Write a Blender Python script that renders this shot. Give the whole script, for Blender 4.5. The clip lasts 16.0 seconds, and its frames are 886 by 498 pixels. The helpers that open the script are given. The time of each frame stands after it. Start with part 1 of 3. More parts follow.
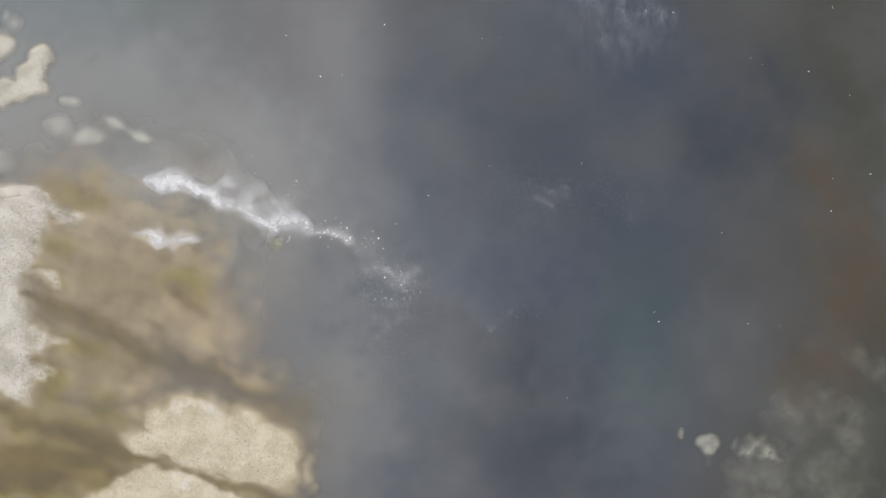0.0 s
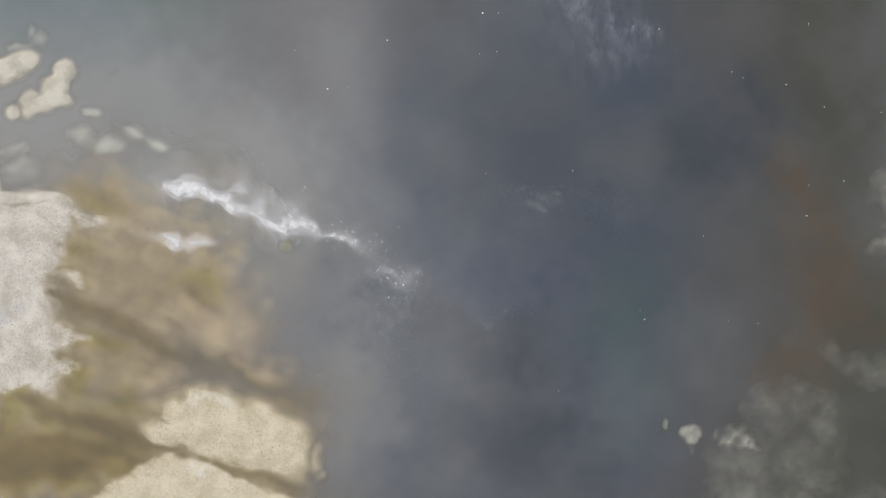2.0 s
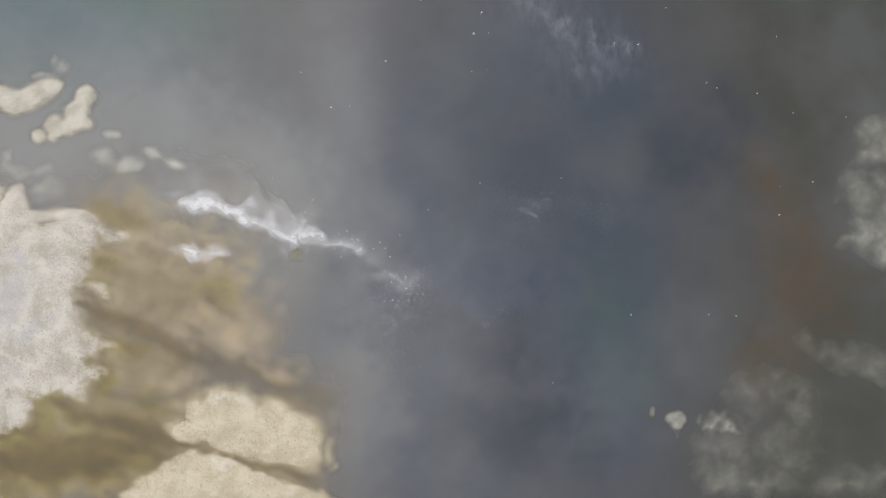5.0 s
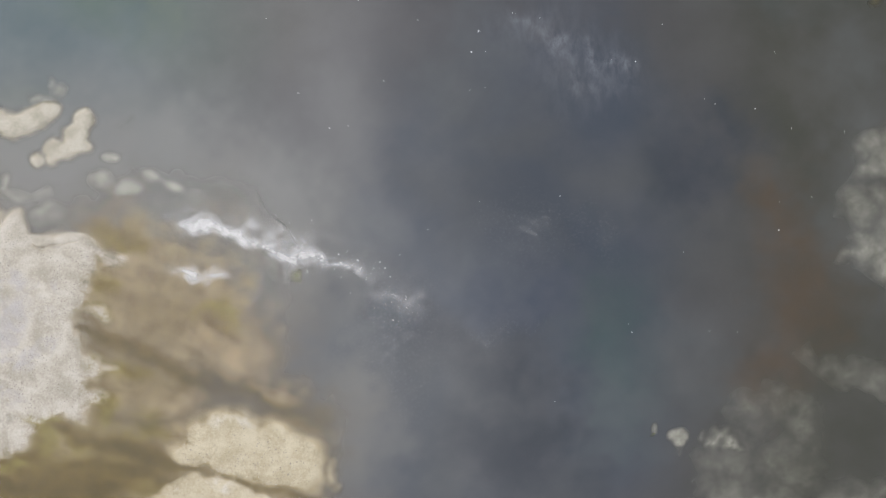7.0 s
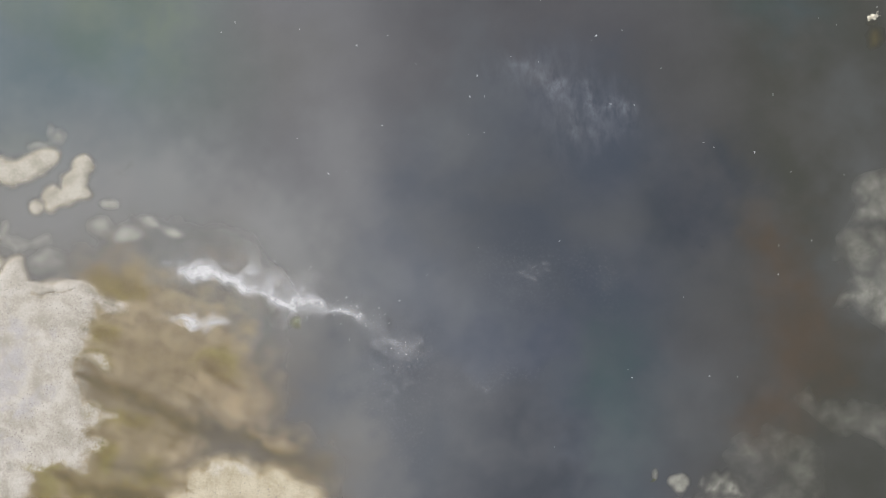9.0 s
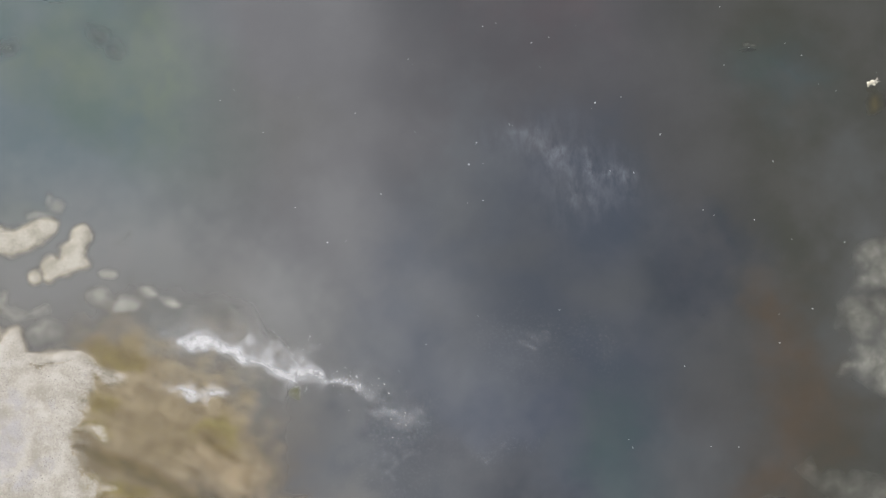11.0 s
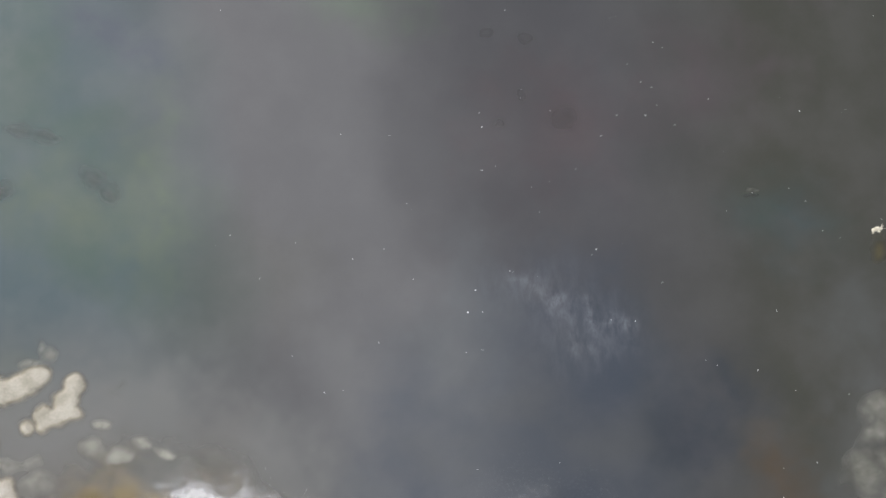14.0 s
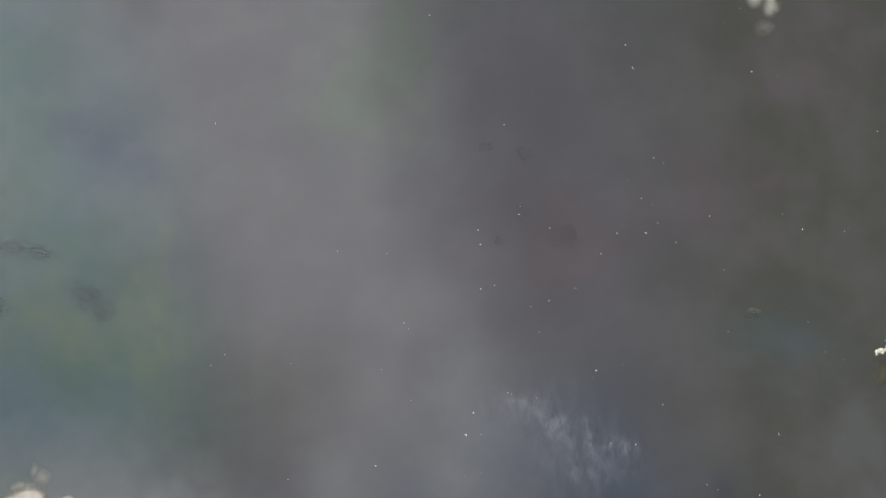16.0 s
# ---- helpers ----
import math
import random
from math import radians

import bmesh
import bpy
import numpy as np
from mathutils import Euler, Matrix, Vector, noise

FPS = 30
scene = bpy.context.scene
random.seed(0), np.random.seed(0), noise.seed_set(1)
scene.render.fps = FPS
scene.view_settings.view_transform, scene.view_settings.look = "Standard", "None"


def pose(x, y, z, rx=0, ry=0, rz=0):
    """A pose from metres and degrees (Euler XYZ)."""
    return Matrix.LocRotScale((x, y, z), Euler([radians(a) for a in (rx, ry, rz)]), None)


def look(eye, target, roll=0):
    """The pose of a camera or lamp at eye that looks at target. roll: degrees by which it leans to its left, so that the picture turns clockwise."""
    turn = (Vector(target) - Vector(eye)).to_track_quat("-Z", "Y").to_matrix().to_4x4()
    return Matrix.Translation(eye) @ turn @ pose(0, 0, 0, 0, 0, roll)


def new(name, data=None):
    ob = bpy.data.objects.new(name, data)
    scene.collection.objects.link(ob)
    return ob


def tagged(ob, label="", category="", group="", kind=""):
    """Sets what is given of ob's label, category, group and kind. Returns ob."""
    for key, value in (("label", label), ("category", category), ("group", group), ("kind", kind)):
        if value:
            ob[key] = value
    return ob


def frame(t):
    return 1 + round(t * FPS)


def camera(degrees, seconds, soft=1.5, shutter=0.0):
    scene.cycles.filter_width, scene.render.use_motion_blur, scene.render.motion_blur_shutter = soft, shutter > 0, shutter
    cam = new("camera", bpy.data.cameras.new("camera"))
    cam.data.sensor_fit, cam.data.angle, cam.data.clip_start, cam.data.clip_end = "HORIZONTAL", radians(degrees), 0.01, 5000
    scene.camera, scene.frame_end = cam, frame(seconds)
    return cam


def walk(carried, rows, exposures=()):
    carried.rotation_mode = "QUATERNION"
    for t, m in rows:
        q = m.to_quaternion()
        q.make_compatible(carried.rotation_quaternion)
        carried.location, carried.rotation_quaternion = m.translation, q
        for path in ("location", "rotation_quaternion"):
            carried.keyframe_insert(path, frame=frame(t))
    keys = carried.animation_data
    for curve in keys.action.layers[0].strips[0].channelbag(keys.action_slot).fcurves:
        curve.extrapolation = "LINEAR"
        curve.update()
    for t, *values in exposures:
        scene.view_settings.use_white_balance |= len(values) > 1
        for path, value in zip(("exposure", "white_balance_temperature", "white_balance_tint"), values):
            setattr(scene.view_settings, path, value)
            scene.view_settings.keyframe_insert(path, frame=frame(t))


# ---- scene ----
# camera: a drone that first climbs straight up, then drifts north over the lagoon
cam = camera(70.0, 16.0)
ROWS = [
    (0.00, 0.000, 0.000, 69.979, 3.643, 0.225, 0.000),
    (0.50, -0.020, 0.050, 71.153, 3.593, 0.202, -0.022),
    (1.00, 0.059, 0.007, 72.271, 3.613, 0.259, -0.017),
    (1.50, 0.089, 0.014, 73.459, 3.609, 0.247, -0.009),
    (2.00, 0.035, 0.102, 74.614, 3.554, 0.202, 0.006),
    (2.50, 0.003, 0.115, 75.790, 3.555, 0.191, 0.017),
    (3.00, 0.115, -0.029, 76.934, 3.614, 0.253, -0.020),
    (4.00, 0.100, 0.120, 79.050, 3.600, 0.230, -0.420),
    (4.75, 0.080, 0.240, 80.150, 3.600, 0.220, -1.180),
    (5.50, 0.059, 0.520, 80.400, 3.599, 0.206, -1.659),
    (6.00, 0.065, 0.943, 80.358, 3.685, 0.217, -1.847),
    (6.50, 0.057, 1.603, 80.357, 3.756, 0.197, -1.938),
    (7.00, 0.076, 2.584, 80.445, 3.719, 0.203, -2.054),
    (7.50, 0.164, 3.775, 80.527, 3.679, 0.225, -2.141),
    (8.00, 0.373, 5.101, 80.615, 3.705, 0.313, -2.207),
    (9.00, 0.500, 8.350, 80.750, 3.740, 0.300, -2.330),
    (9.75, 0.620, 11.300, 80.870, 3.800, 0.300, -2.440),
    (10.50, 0.752, 14.447, 81.008, 3.894, 0.286, -2.521),
    (11.00, 1.037, 16.723, 81.072, 4.060, 0.391, -2.555),
    (11.50, 1.097, 19.196, 81.117, 4.201, 0.358, -2.560),
    (12.00, 1.265, 21.989, 81.178, 4.301, 0.376, -2.532),
    (12.50, 1.383, 25.093, 81.257, 4.282, 0.350, -2.512),
    (13.00, 1.542, 28.145, 81.249, 4.417, 0.357, -2.534),
    (13.50, 1.727, 31.561, 81.299, 4.460, 0.363, -2.498),
    (14.00, 1.987, 35.372, 81.245, 4.362, 0.373, -2.473),
    (14.50, 2.179, 39.273, 81.271, 4.337, 0.364, -2.441),
    (15.00, 2.331, 43.055, 81.311, 4.323, 0.327, -2.449),
    (15.50, 2.642, 46.965, 81.391, 4.314, 0.374, -2.490),
    (16.00, 2.881, 50.809, 81.361, 4.311, 0.361, -2.372),
]


def drone(x, y, z, pitch, roll, yaw):
    turn = pose(0, 0, 0, 0, 0, yaw) @ pose(0, 0, 0, pitch) @ pose(0, 0, 0, 0, roll)
    return pose(x, y, z) @ turn


EXPOSURE = 0.45
walk(cam, [(t, drone(*row)) for t, *row in ROWS], exposures=[(0.0, EXPOSURE), (16.0, EXPOSURE)])

# ---- sky, cloud bank and sun ----
SUN_ELEVATION, SUN_AZIMUTH = 40.0, 288.0   # azimuth: degrees clockwise from +y


class Nodes:
    """Short hand for node trees."""

    def __init__(self, tree):
        self.tree = tree
        tree.nodes.clear()

    def add(self, kind, **sockets):
        n = self.tree.nodes.new("ShaderNode" + kind)
        for k, v in sockets.items():
            self.put(n.inputs[k.replace("_", " ")], v)
        return n

    def put(self, socket, v):
        if isinstance(v, bpy.types.NodeSocket):
            self.tree.links.new(v, socket)
        elif isinstance(v, bpy.types.Node):
            self.tree.links.new(v.outputs[0], socket)
        else:
            socket.default_value = (*v, 1.0) if isinstance(v, tuple) and len(v) == 3 and socket.type == "RGBA" else v

    def math(self, op, a, b=0.0, c=0.0, clamp=False):
        n = self.add("Math")
        n.operation, n.use_clamp = op, clamp
        for i, v in enumerate((a, b, c)):
            self.put(n.inputs[i], v)
        return n.outputs[0]

    def mix(self, f, a, b):
        n = self.add("Mix")
        n.data_type = "RGBA"
        for i, v in ((0, f), (6, a), (7, b)):
            self.put(n.inputs[i], v)
        return n.outputs[2]

    def step(self, v, lo, hi, out_lo=0.0, out_hi=1.0):
        n = self.add("MapRange")
        n.interpolation_type = "SMOOTHSTEP"
        for i, x in enumerate((v, lo, hi, out_lo, out_hi)):
            self.put(n.inputs[i], x)
        return n.outputs[0]

    def noise(self, where, scale, detail=4.0, rough=0.5, warp=0.0):
        n = self.add("TexNoise")
        for k, v in (("Vector", where), ("Scale", scale), ("Detail", detail), ("Roughness", rough), ("Distortion", warp)):
            self.put(n.inputs[k], v)
        return n.outputs["Fac"]

    def attr(self, name):
        n = self.add("Attribute")
        n.attribute_name = name
        return n.outputs["Fac"]


world = bpy.data.worlds.new("sky")
scene.world = world
world.use_nodes = True
w = Nodes(world.node_tree)
sky = w.add("TexSky")
sky.sky_type, sky.sun_disc = "NISHITA", False
sky.sun_elevation, sky.sun_rotation = radians(SUN_ELEVATION), radians(SUN_AZIMUTH)
sky.altitude, sky.air_density, sky.dust_density, sky.ozone_density = 50.0, 1.0, 2.0, 1.0
way = w.add("SeparateXYZ", Vector=w.add("TexCoord").outputs["Generated"])
up = w.math("MAXIMUM", way.outputs[2], 0.06)
east, north = w.math("DIVIDE", way.outputs[0], up), w.math("DIVIDE", way.outputs[1], up)
flat = w.add("CombineXYZ", X=east, Y=north, Z=3.7)
billow, wisp = w.noise(flat, 3.0, 5.0, 0.55, 0.3), w.noise(flat, 7.5, 5.0, 0.6, 0.6)
# a bank of cloud covers the south-western sky; its bright edge runs from north-north-west to south-east
across = w.math("ADD", w.math("ADD", east, 0.12), w.math("MULTIPLY", w.math("MAXIMUM", north, -0.10), 0.22))
across = w.math("ADD", across, w.math("MULTIPLY", w.math("SUBTRACT", billow, 0.5), 0.42))
ridge = w.math("POWER", 2.718, w.math("MULTIPLY", w.math("MULTIPLY", across, across), -34.0))
cover = w.math("ADD", w.math("MULTIPLY", w.step(across, 0.27, -0.06), 0.69), w.math("MULTIPLY", ridge, 0.72))
gap = w.step(w.math("ADD", w.math("MULTIPLY", east, -0.5), w.math("MULTIPLY", north, -1.0)), 0.12, 0.55, 1.0, 0.4)   # thinner to the south-west
cover = w.math("MULTIPLY", cover, w.step(north, -0.28, 0.28, 0.60, 1.22))
cover = w.math("MULTIPLY", w.math("MULTIPLY", cover, gap), w.step(wisp, 0.25, 0.68, 0.62, 1.1), clamp=True)
cloud = w.mix(wisp, (3.4, 3.42, 3.6), (4.6, 4.6, 4.75))
dim = w.add("VectorMath")
dim.operation = "SCALE"
w.put(dim.inputs[0], sky.outputs[0])
w.put(dim.inputs["Scale"], 0.09)
sky_mix = w.mix(cover, dim.outputs[0], cloud)
w.add("OutputWorld", Surface=w.add("Background", Color=sky_mix, Strength=1.0))

sun = new("sun", bpy.data.lights.new("sun", "SUN"))
sun.data.energy, sun.data.angle, sun.data.color = 2.2, radians(0.53), (1.0, 0.95, 0.87)
az, el = radians(SUN_AZIMUTH), radians(SUN_ELEVATION)
sun.matrix_world = look((math.sin(az) * math.cos(el) * 300, math.cos(az) * math.cos(el) * 300, math.sin(el) * 300), (0, 0, 0))


# ---- materials ----
def material(name):
    m = bpy.data.materials.new(name)
    m.use_nodes = True
    n = Nodes(m.node_tree)
    return m, n, n.add("TexCoord").outputs["Object"]


def surface(n, colour, rough, height=None, strength=0.4, distance=0.05, drowned=False):
    b = n.add("BsdfPrincipled", Base_Color=colour, Roughness=rough)
    if drowned:   # normals forced upward to imitate scattered light in silty water, so relief hardly shows
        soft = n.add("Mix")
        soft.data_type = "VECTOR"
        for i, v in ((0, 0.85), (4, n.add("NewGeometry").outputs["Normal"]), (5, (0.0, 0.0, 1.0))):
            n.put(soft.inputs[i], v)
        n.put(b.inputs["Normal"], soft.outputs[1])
    if height is not None:
        b_in = n.add("Bump", Height=height, Strength=strength, Distance=distance)
        n.put(b.inputs["Normal"], b_in)
    n.add("OutputMaterial", Surface=b)


def bed_colour(n, at):
    """The silts that cover the bed, each by its own share; gives the colour and three noises."""
    fine, mid, big = n.noise(at, 3.2, 4.0, 0.6), n.noise(at, 0.42, 5.0, 0.55, 0.3), n.noise(at, 0.09, 3.0)
    lay = n.add("Mapping", Vector=at, Rotation=(0.0, 0.0, radians(-24)), Scale=(5.5, 1.3, 1.0))
    lay.vector_type = "TEXTURE"
    drift = n.noise(lay, 1.0, 5.0, 0.6, 0.5)   # streaks that the current has drawn out
    ragged = n.math("ADD", n.math("MULTIPLY", n.math("SUBTRACT", mid, 0.5), 0.6), n.math("MULTIPLY", n.math("SUBTRACT", fine, 0.5), 0.22))
    ragged = n.math("ADD", ragged, n.math("MULTIPLY", n.math("SUBTRACT", drift, 0.5), 0.9))

    def share(name, lo=0.10, hi=0.90, torn=0.7):
        return n.step(n.math("ADD", n.attr(name), n.math("MULTIPLY", ragged, n.math("MULTIPLY", n.step(n.attr(name), 0.0, 0.3), torn))), lo, hi)

    def silt(dark, light):
        return n.mix(n.step(n.math("ADD", n.math("ADD", n.math("MULTIPLY", mid, 0.50), n.math("MULTIPLY", drift, 0.34)), n.math("MULTIPLY", fine, 0.16)), 0.375, 0.625), dark, light)
    col = n.mix(n.step(big, 0.4, 0.65), silt((0.075, 0.072, 0.066), (0.125, 0.118, 0.104)), silt((0.085, 0.090, 0.090), (0.115, 0.12, 0.12)))
    col = n.mix(share("ochre"), col, silt((0.126, 0.101, 0.058), (0.212, 0.177, 0.118)))
    col = n.mix(share("tan"), col, silt((0.168, 0.134, 0.083), (0.262, 0.216, 0.148)))
    col = n.mix(share("spill", 0.25, 0.95), col, silt((0.185, 0.160, 0.120), (0.285, 0.256, 0.205)))
    col = n.mix(share("olive", 0.05, 1.0, 0.6), col, silt((0.098, 0.079, 0.021), (0.162, 0.134, 0.046)))
    col = n.mix(share("brown", 0.05, 0.95, 0.35), col, silt((0.066, 0.050, 0.015), (0.110, 0.085, 0.032)))
    col = n.mix(n.math("MULTIPLY", share("moss", 0.05, 1.0, 0.6), 0.85), col, silt((0.120, 0.103, 0.028), (0.190, 0.166, 0.064)))
    return col, fine, mid, ragged


def bed_material():
    m, n, at = material("lagoon_bed")
    col, fine, mid, ragged = bed_colour(n, at)
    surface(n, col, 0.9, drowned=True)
    return m


def bank_material(name, dark, light, crust, crust_amount, speck=0.5, torn=0.9):
    """Sand that thins out raggedly over the silt at a bank's foot."""
    m, n, at = material(name)
    under, fine, mid, ragged = bed_colour(n, at)
    grit, clump = n.noise(at, 5.5, 3.0, 0.7), n.noise(at, 0.30, 4.0, 0.6)
    col = n.mix(n.step(n.math("ADD", n.math("MULTIPLY", mid, 0.7), n.math("MULTIPLY", fine, 0.3)), 0.36, 0.64), dark, light)
    salt = n.math("ADD", n.noise(at, 0.30, 6.0, 0.65, 0.4), n.math("MULTIPLY", n.attr("salt"), 0.30))
    col = n.mix(n.math("MULTIPLY", n.step(salt, 0.72 - crust_amount, 0.98 - crust_amount), 0.8), col, crust)
    dots = n.math("MULTIPLY", n.step(grit, 0.55, 0.70), n.step(clump, 0.38, 0.66))
    col = n.mix(n.math("MULTIPLY", dots, speck), col, tuple(0.5 * c for c in dark))
    col = n.mix(n.math("MULTIPLY", n.step(fine, 0.56, 0.78), 0.3), col, tuple(min(0.8, 1.18 * c) for c in light))
    frayed = n.math("ADD", ragged, n.math("MULTIPLY", n.math("SUBTRACT", n.noise(at, 1.3, 5.0, 0.7), 0.5), 1.1))
    lies = n.step(n.math("ADD", n.attr("share"), n.math("MULTIPLY", frayed, torn)), 0.10, 0.85)
    relief = n.math("ADD", n.math("MULTIPLY", n.noise(at, 1.7, 5.0, 0.7), 1.2), n.math("MULTIPLY", grit, 0.6))
    if torn < 0.5:
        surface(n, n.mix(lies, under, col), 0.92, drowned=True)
    else:
        surface(n, n.mix(lies, under, col), 0.92, relief, 0.7, 0.16)
    return m


def growth_material(name, dark, light):
    m, n, at = material(name)
    under, fine, mid, ragged = bed_colour(n, at)
    lies = n.step(n.math("ADD", n.attr("share"), n.math("MULTIPLY", ragged, 0.10)), 0.04, 0.30)
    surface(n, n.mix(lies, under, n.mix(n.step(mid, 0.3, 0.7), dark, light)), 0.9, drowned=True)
    return m


def water_material():
    m, n, at = material("lagoon_water")
    depth = n.attr("depth")
    slow, mid, fine = n.noise(at, 0.045, 3.0, 0.5, 0.4), n.noise(at, 0.13, 3.0, 0.5), n.noise(at, 2.5, 6.0, 0.85)
    # suspended silt hides the bed as the water deepens
    clear = n.math("SUBTRACT", 1.0, n.math("DIVIDE", depth, 0.37), clamp=True)
    murk = n.math("SUBTRACT", 1.0, n.math("POWER", clear, 2.2))
    slate = n.mix(n.step(slow, 0.35, 0.65), (0.0340, 0.0391, 0.0475), (0.0406, 0.0437, 0.0460))
    col = n.mix(n.attr("mauve"), slate, (0.0438, 0.0434, 0.0446))
    col = n.mix(n.attr("brownish"), col, n.mix(slow, (0.0325, 0.0325, 0.0260), (0.0368, 0.0368, 0.0306)))
    col = n.mix(n.attr("teal"), col, n.mix(n.step(slow, 0.38, 0.6), (0.0300, 0.0500, 0.0420), (0.0335, 0.0515, 0.0560)))
    col = n.mix(n.math("MULTIPLY", n.attr("tannin"), 0.85), col, (0.105, 0.094, 0.077))
    col = n.mix(n.attr("silt"), col, (0.100, 0.1025, 0.098))
    blotch = n.step(mid, 0.25, 0.62, 0.35, 1.0)
    col = n.mix(n.math("MULTIPLY", n.attr("rust"), blotch), col, (0.0505, 0.0368, 0.0240))
    col = n.mix(n.math("MULTIPLY", n.attr("green"), blotch), col, (0.047, 0.062, 0.043))
    col = n.mix(n.math("MULTIPLY", n.attr("rose"), blotch), col, (0.0500, 0.0425, 0.0435))
    col = n.mix(n.math("MULTIPLY", n.attr("blue"), 0.7), col, (0.031, 0.037, 0.050))
    col = n.mix(n.math("MULTIPLY", n.attr("weed_tone"), 0.6), col, (0.024, 0.039, 0.040))
    col = n.mix(n.math("MULTIPLY", n.attr("pale_patches"), n.step(mid, 0.2, 0.7, 0.15, 0.38)), col, (0.078, 0.082, 0.084))
    col = n.mix(n.math("MULTIPLY", n.attr("ink"), n.step(mid, 0.2, 0.6, 0.55, 1.0)), col, (0.0255, 0.0285, 0.0335))
    wisps = n.add("Mapping", Vector=at, Scale=(0.62, 0.26, 1.0))
    col = n.mix(n.math("MULTIPLY", n.attr("plume"), n.step(n.noise(wisps, 1.0, 6.0, 0.7, 0.3), 0.30, 0.75), clamp=True), col, (0.132, 0.137, 0.150))
    col = n.mix(n.math("MULTIPLY", n.step(n.noise(at, 0.10, 6.0, 0.55), 0.35, 0.75), 0.16), col, (0.096, 0.093, 0.093))
    col = n.mix(n.math("MULTIPLY", n.step(fine, 0.50, 0.82), n.math("MULTIPLY", n.attr("grain"), 0.55)), col, (0.144, 0.144, 0.150))
    body = n.add("MixShader", Fac=murk)
    n.put(body.inputs[1], n.add("BsdfTransparent", Color=(0.98, 0.96, 0.91)))
    n.put(body.inputs[2], n.add("BsdfDiffuse", Color=col))
    top = n.add("MixShader", Fac=n.add("Fresnel", IOR=1.333))
    n.put(top.inputs[1], body)
    n.put(top.inputs[2], n.add("BsdfAnisotropic", Roughness=0.09))
    n.add("OutputMaterial", Surface=top)
    return m


def foam_material():
    m, n, at = material("dry_foam")
    grain, torn = n.noise(at, 4.0, 5.0, 0.85), n.noise(at, 0.8, 6.0, 0.7, 0.2)
    speckle = n.math("ADD", n.math("MULTIPLY", grain, 0.45), n.math("MULTIPLY", torn, 0.55))
    cover = n.math("ADD", speckle, n.math("MULTIPLY", n.math("SUBTRACT", n.attr("amount"), 0.5), 0.5))
    b = n.add("BsdfPrincipled", Base_Color=n.mix(grain, (0.43, 0.426, 0.425), (0.62, 0.612, 0.60)), Roughness=0.95)
    thick = n.math("MULTIPLY", n.step(cover, 0.30, 0.86), n.step(n.attr("amount"), 0.0, 0.2))
    see = n.add("MixShader", Fac=n.math("MULTIPLY", thick, 0.68))
    n.put(see.inputs[1], n.add("BsdfTransparent"))
    n.put(see.inputs[2], b)
    n.add("OutputMaterial", Surface=see)
    return m


def plain_material(name, a, b, scale, rough):
    m, n, at = material(name)
    v = n.noise(at, scale, 5.0, 0.65)
    surface(n, n.mix(n.step(v, 0.3, 0.7), a, b), rough, v, 0.6, 0.03)
    return m


BED, WATER, FOAM = bed_material(), water_material(), foam_material()
SAND = bank_material("pale_lagoon_sand", (0.205, 0.188, 0.148), (0.300, 0.278, 0.230), (0.33, 0.315, 0.285), 0.12, 0.6)
SALT = bank_material("salt_crusted_sand", (0.215, 0.195, 0.158), (0.315, 0.290, 0.248), (0.240, 0.228, 0.224), 0.10, 0.9)
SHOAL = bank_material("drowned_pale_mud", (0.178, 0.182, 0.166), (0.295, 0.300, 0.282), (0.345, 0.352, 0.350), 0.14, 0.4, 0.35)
CREAM = bank_material("cream_sand", (0.238, 0.204, 0.136), (0.318, 0.280, 0.203), (0.345, 0.322, 0.280), 0.06, 0.7)
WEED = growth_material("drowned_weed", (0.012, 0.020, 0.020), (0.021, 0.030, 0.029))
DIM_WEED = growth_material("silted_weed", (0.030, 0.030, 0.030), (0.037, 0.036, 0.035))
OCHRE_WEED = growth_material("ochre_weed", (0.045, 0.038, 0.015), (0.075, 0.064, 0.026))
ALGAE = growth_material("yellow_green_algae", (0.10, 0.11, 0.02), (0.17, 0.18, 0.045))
CRUST = plain_material("crusted_stone", (0.24, 0.22, 0.16), (0.46, 0.43, 0.34), 3.0, 0.9)
STICK = plain_material("bleached_stick", (0.30, 0.27, 0.22), (0.42, 0.39, 0.33), 8.0, 0.85)
FLECK = plain_material("white_froth_and_flecks", (0.42, 0.42, 0.42), (0.62, 0.62, 0.61), 9.0, 0.8)
CLOD = plain_material("grey_mud_clod", (0.13, 0.12, 0.10), (0.21, 0.19, 0.16), 6.0, 0.95)


# ---- the lie of the land ----
def lattice(ix, iy, seed):
    h = (ix.astype(np.int64) * 374761393 + iy.astype(np.int64) * 668265263 + seed * 974711) & 0x7FFFFFFF
    h = ((h ^ (h >> 13)) * 1274126177) & 0x7FFFFFFF
    return ((h ^ (h >> 16)) & 0xFFFF) / 65535.0


def value_noise(x, y, seed):
    ix, iy = np.floor(x), np.floor(y)
    fx, fy = x - ix, y - iy
    fx, fy = fx * fx * (3 - 2 * fx), fy * fy * (3 - 2 * fy)
    a, b = lattice(ix, iy, seed), lattice(ix + 1, iy, seed)
    c, d = lattice(ix, iy + 1, seed), lattice(ix + 1, iy + 1, seed)
    return (a * (1 - fx) + b * fx) * (1 - fy) + (c * (1 - fx) + d * fx) * fy


def fbm(x, y, size, octaves=4, seed=1):
    """Noise about 0, from -0.5 to 0.5, with forms of that many metres."""
    total, norm = 0.0, 0.0
    for k in range(octaves):
        f, amp = 2.0 ** k / size, 0.55 ** k
        total = total + amp * (value_noise(x * f + 31.7 * k, y * f - 17.3 * k, seed + k) - 0.5)
        norm += amp
    return total / norm


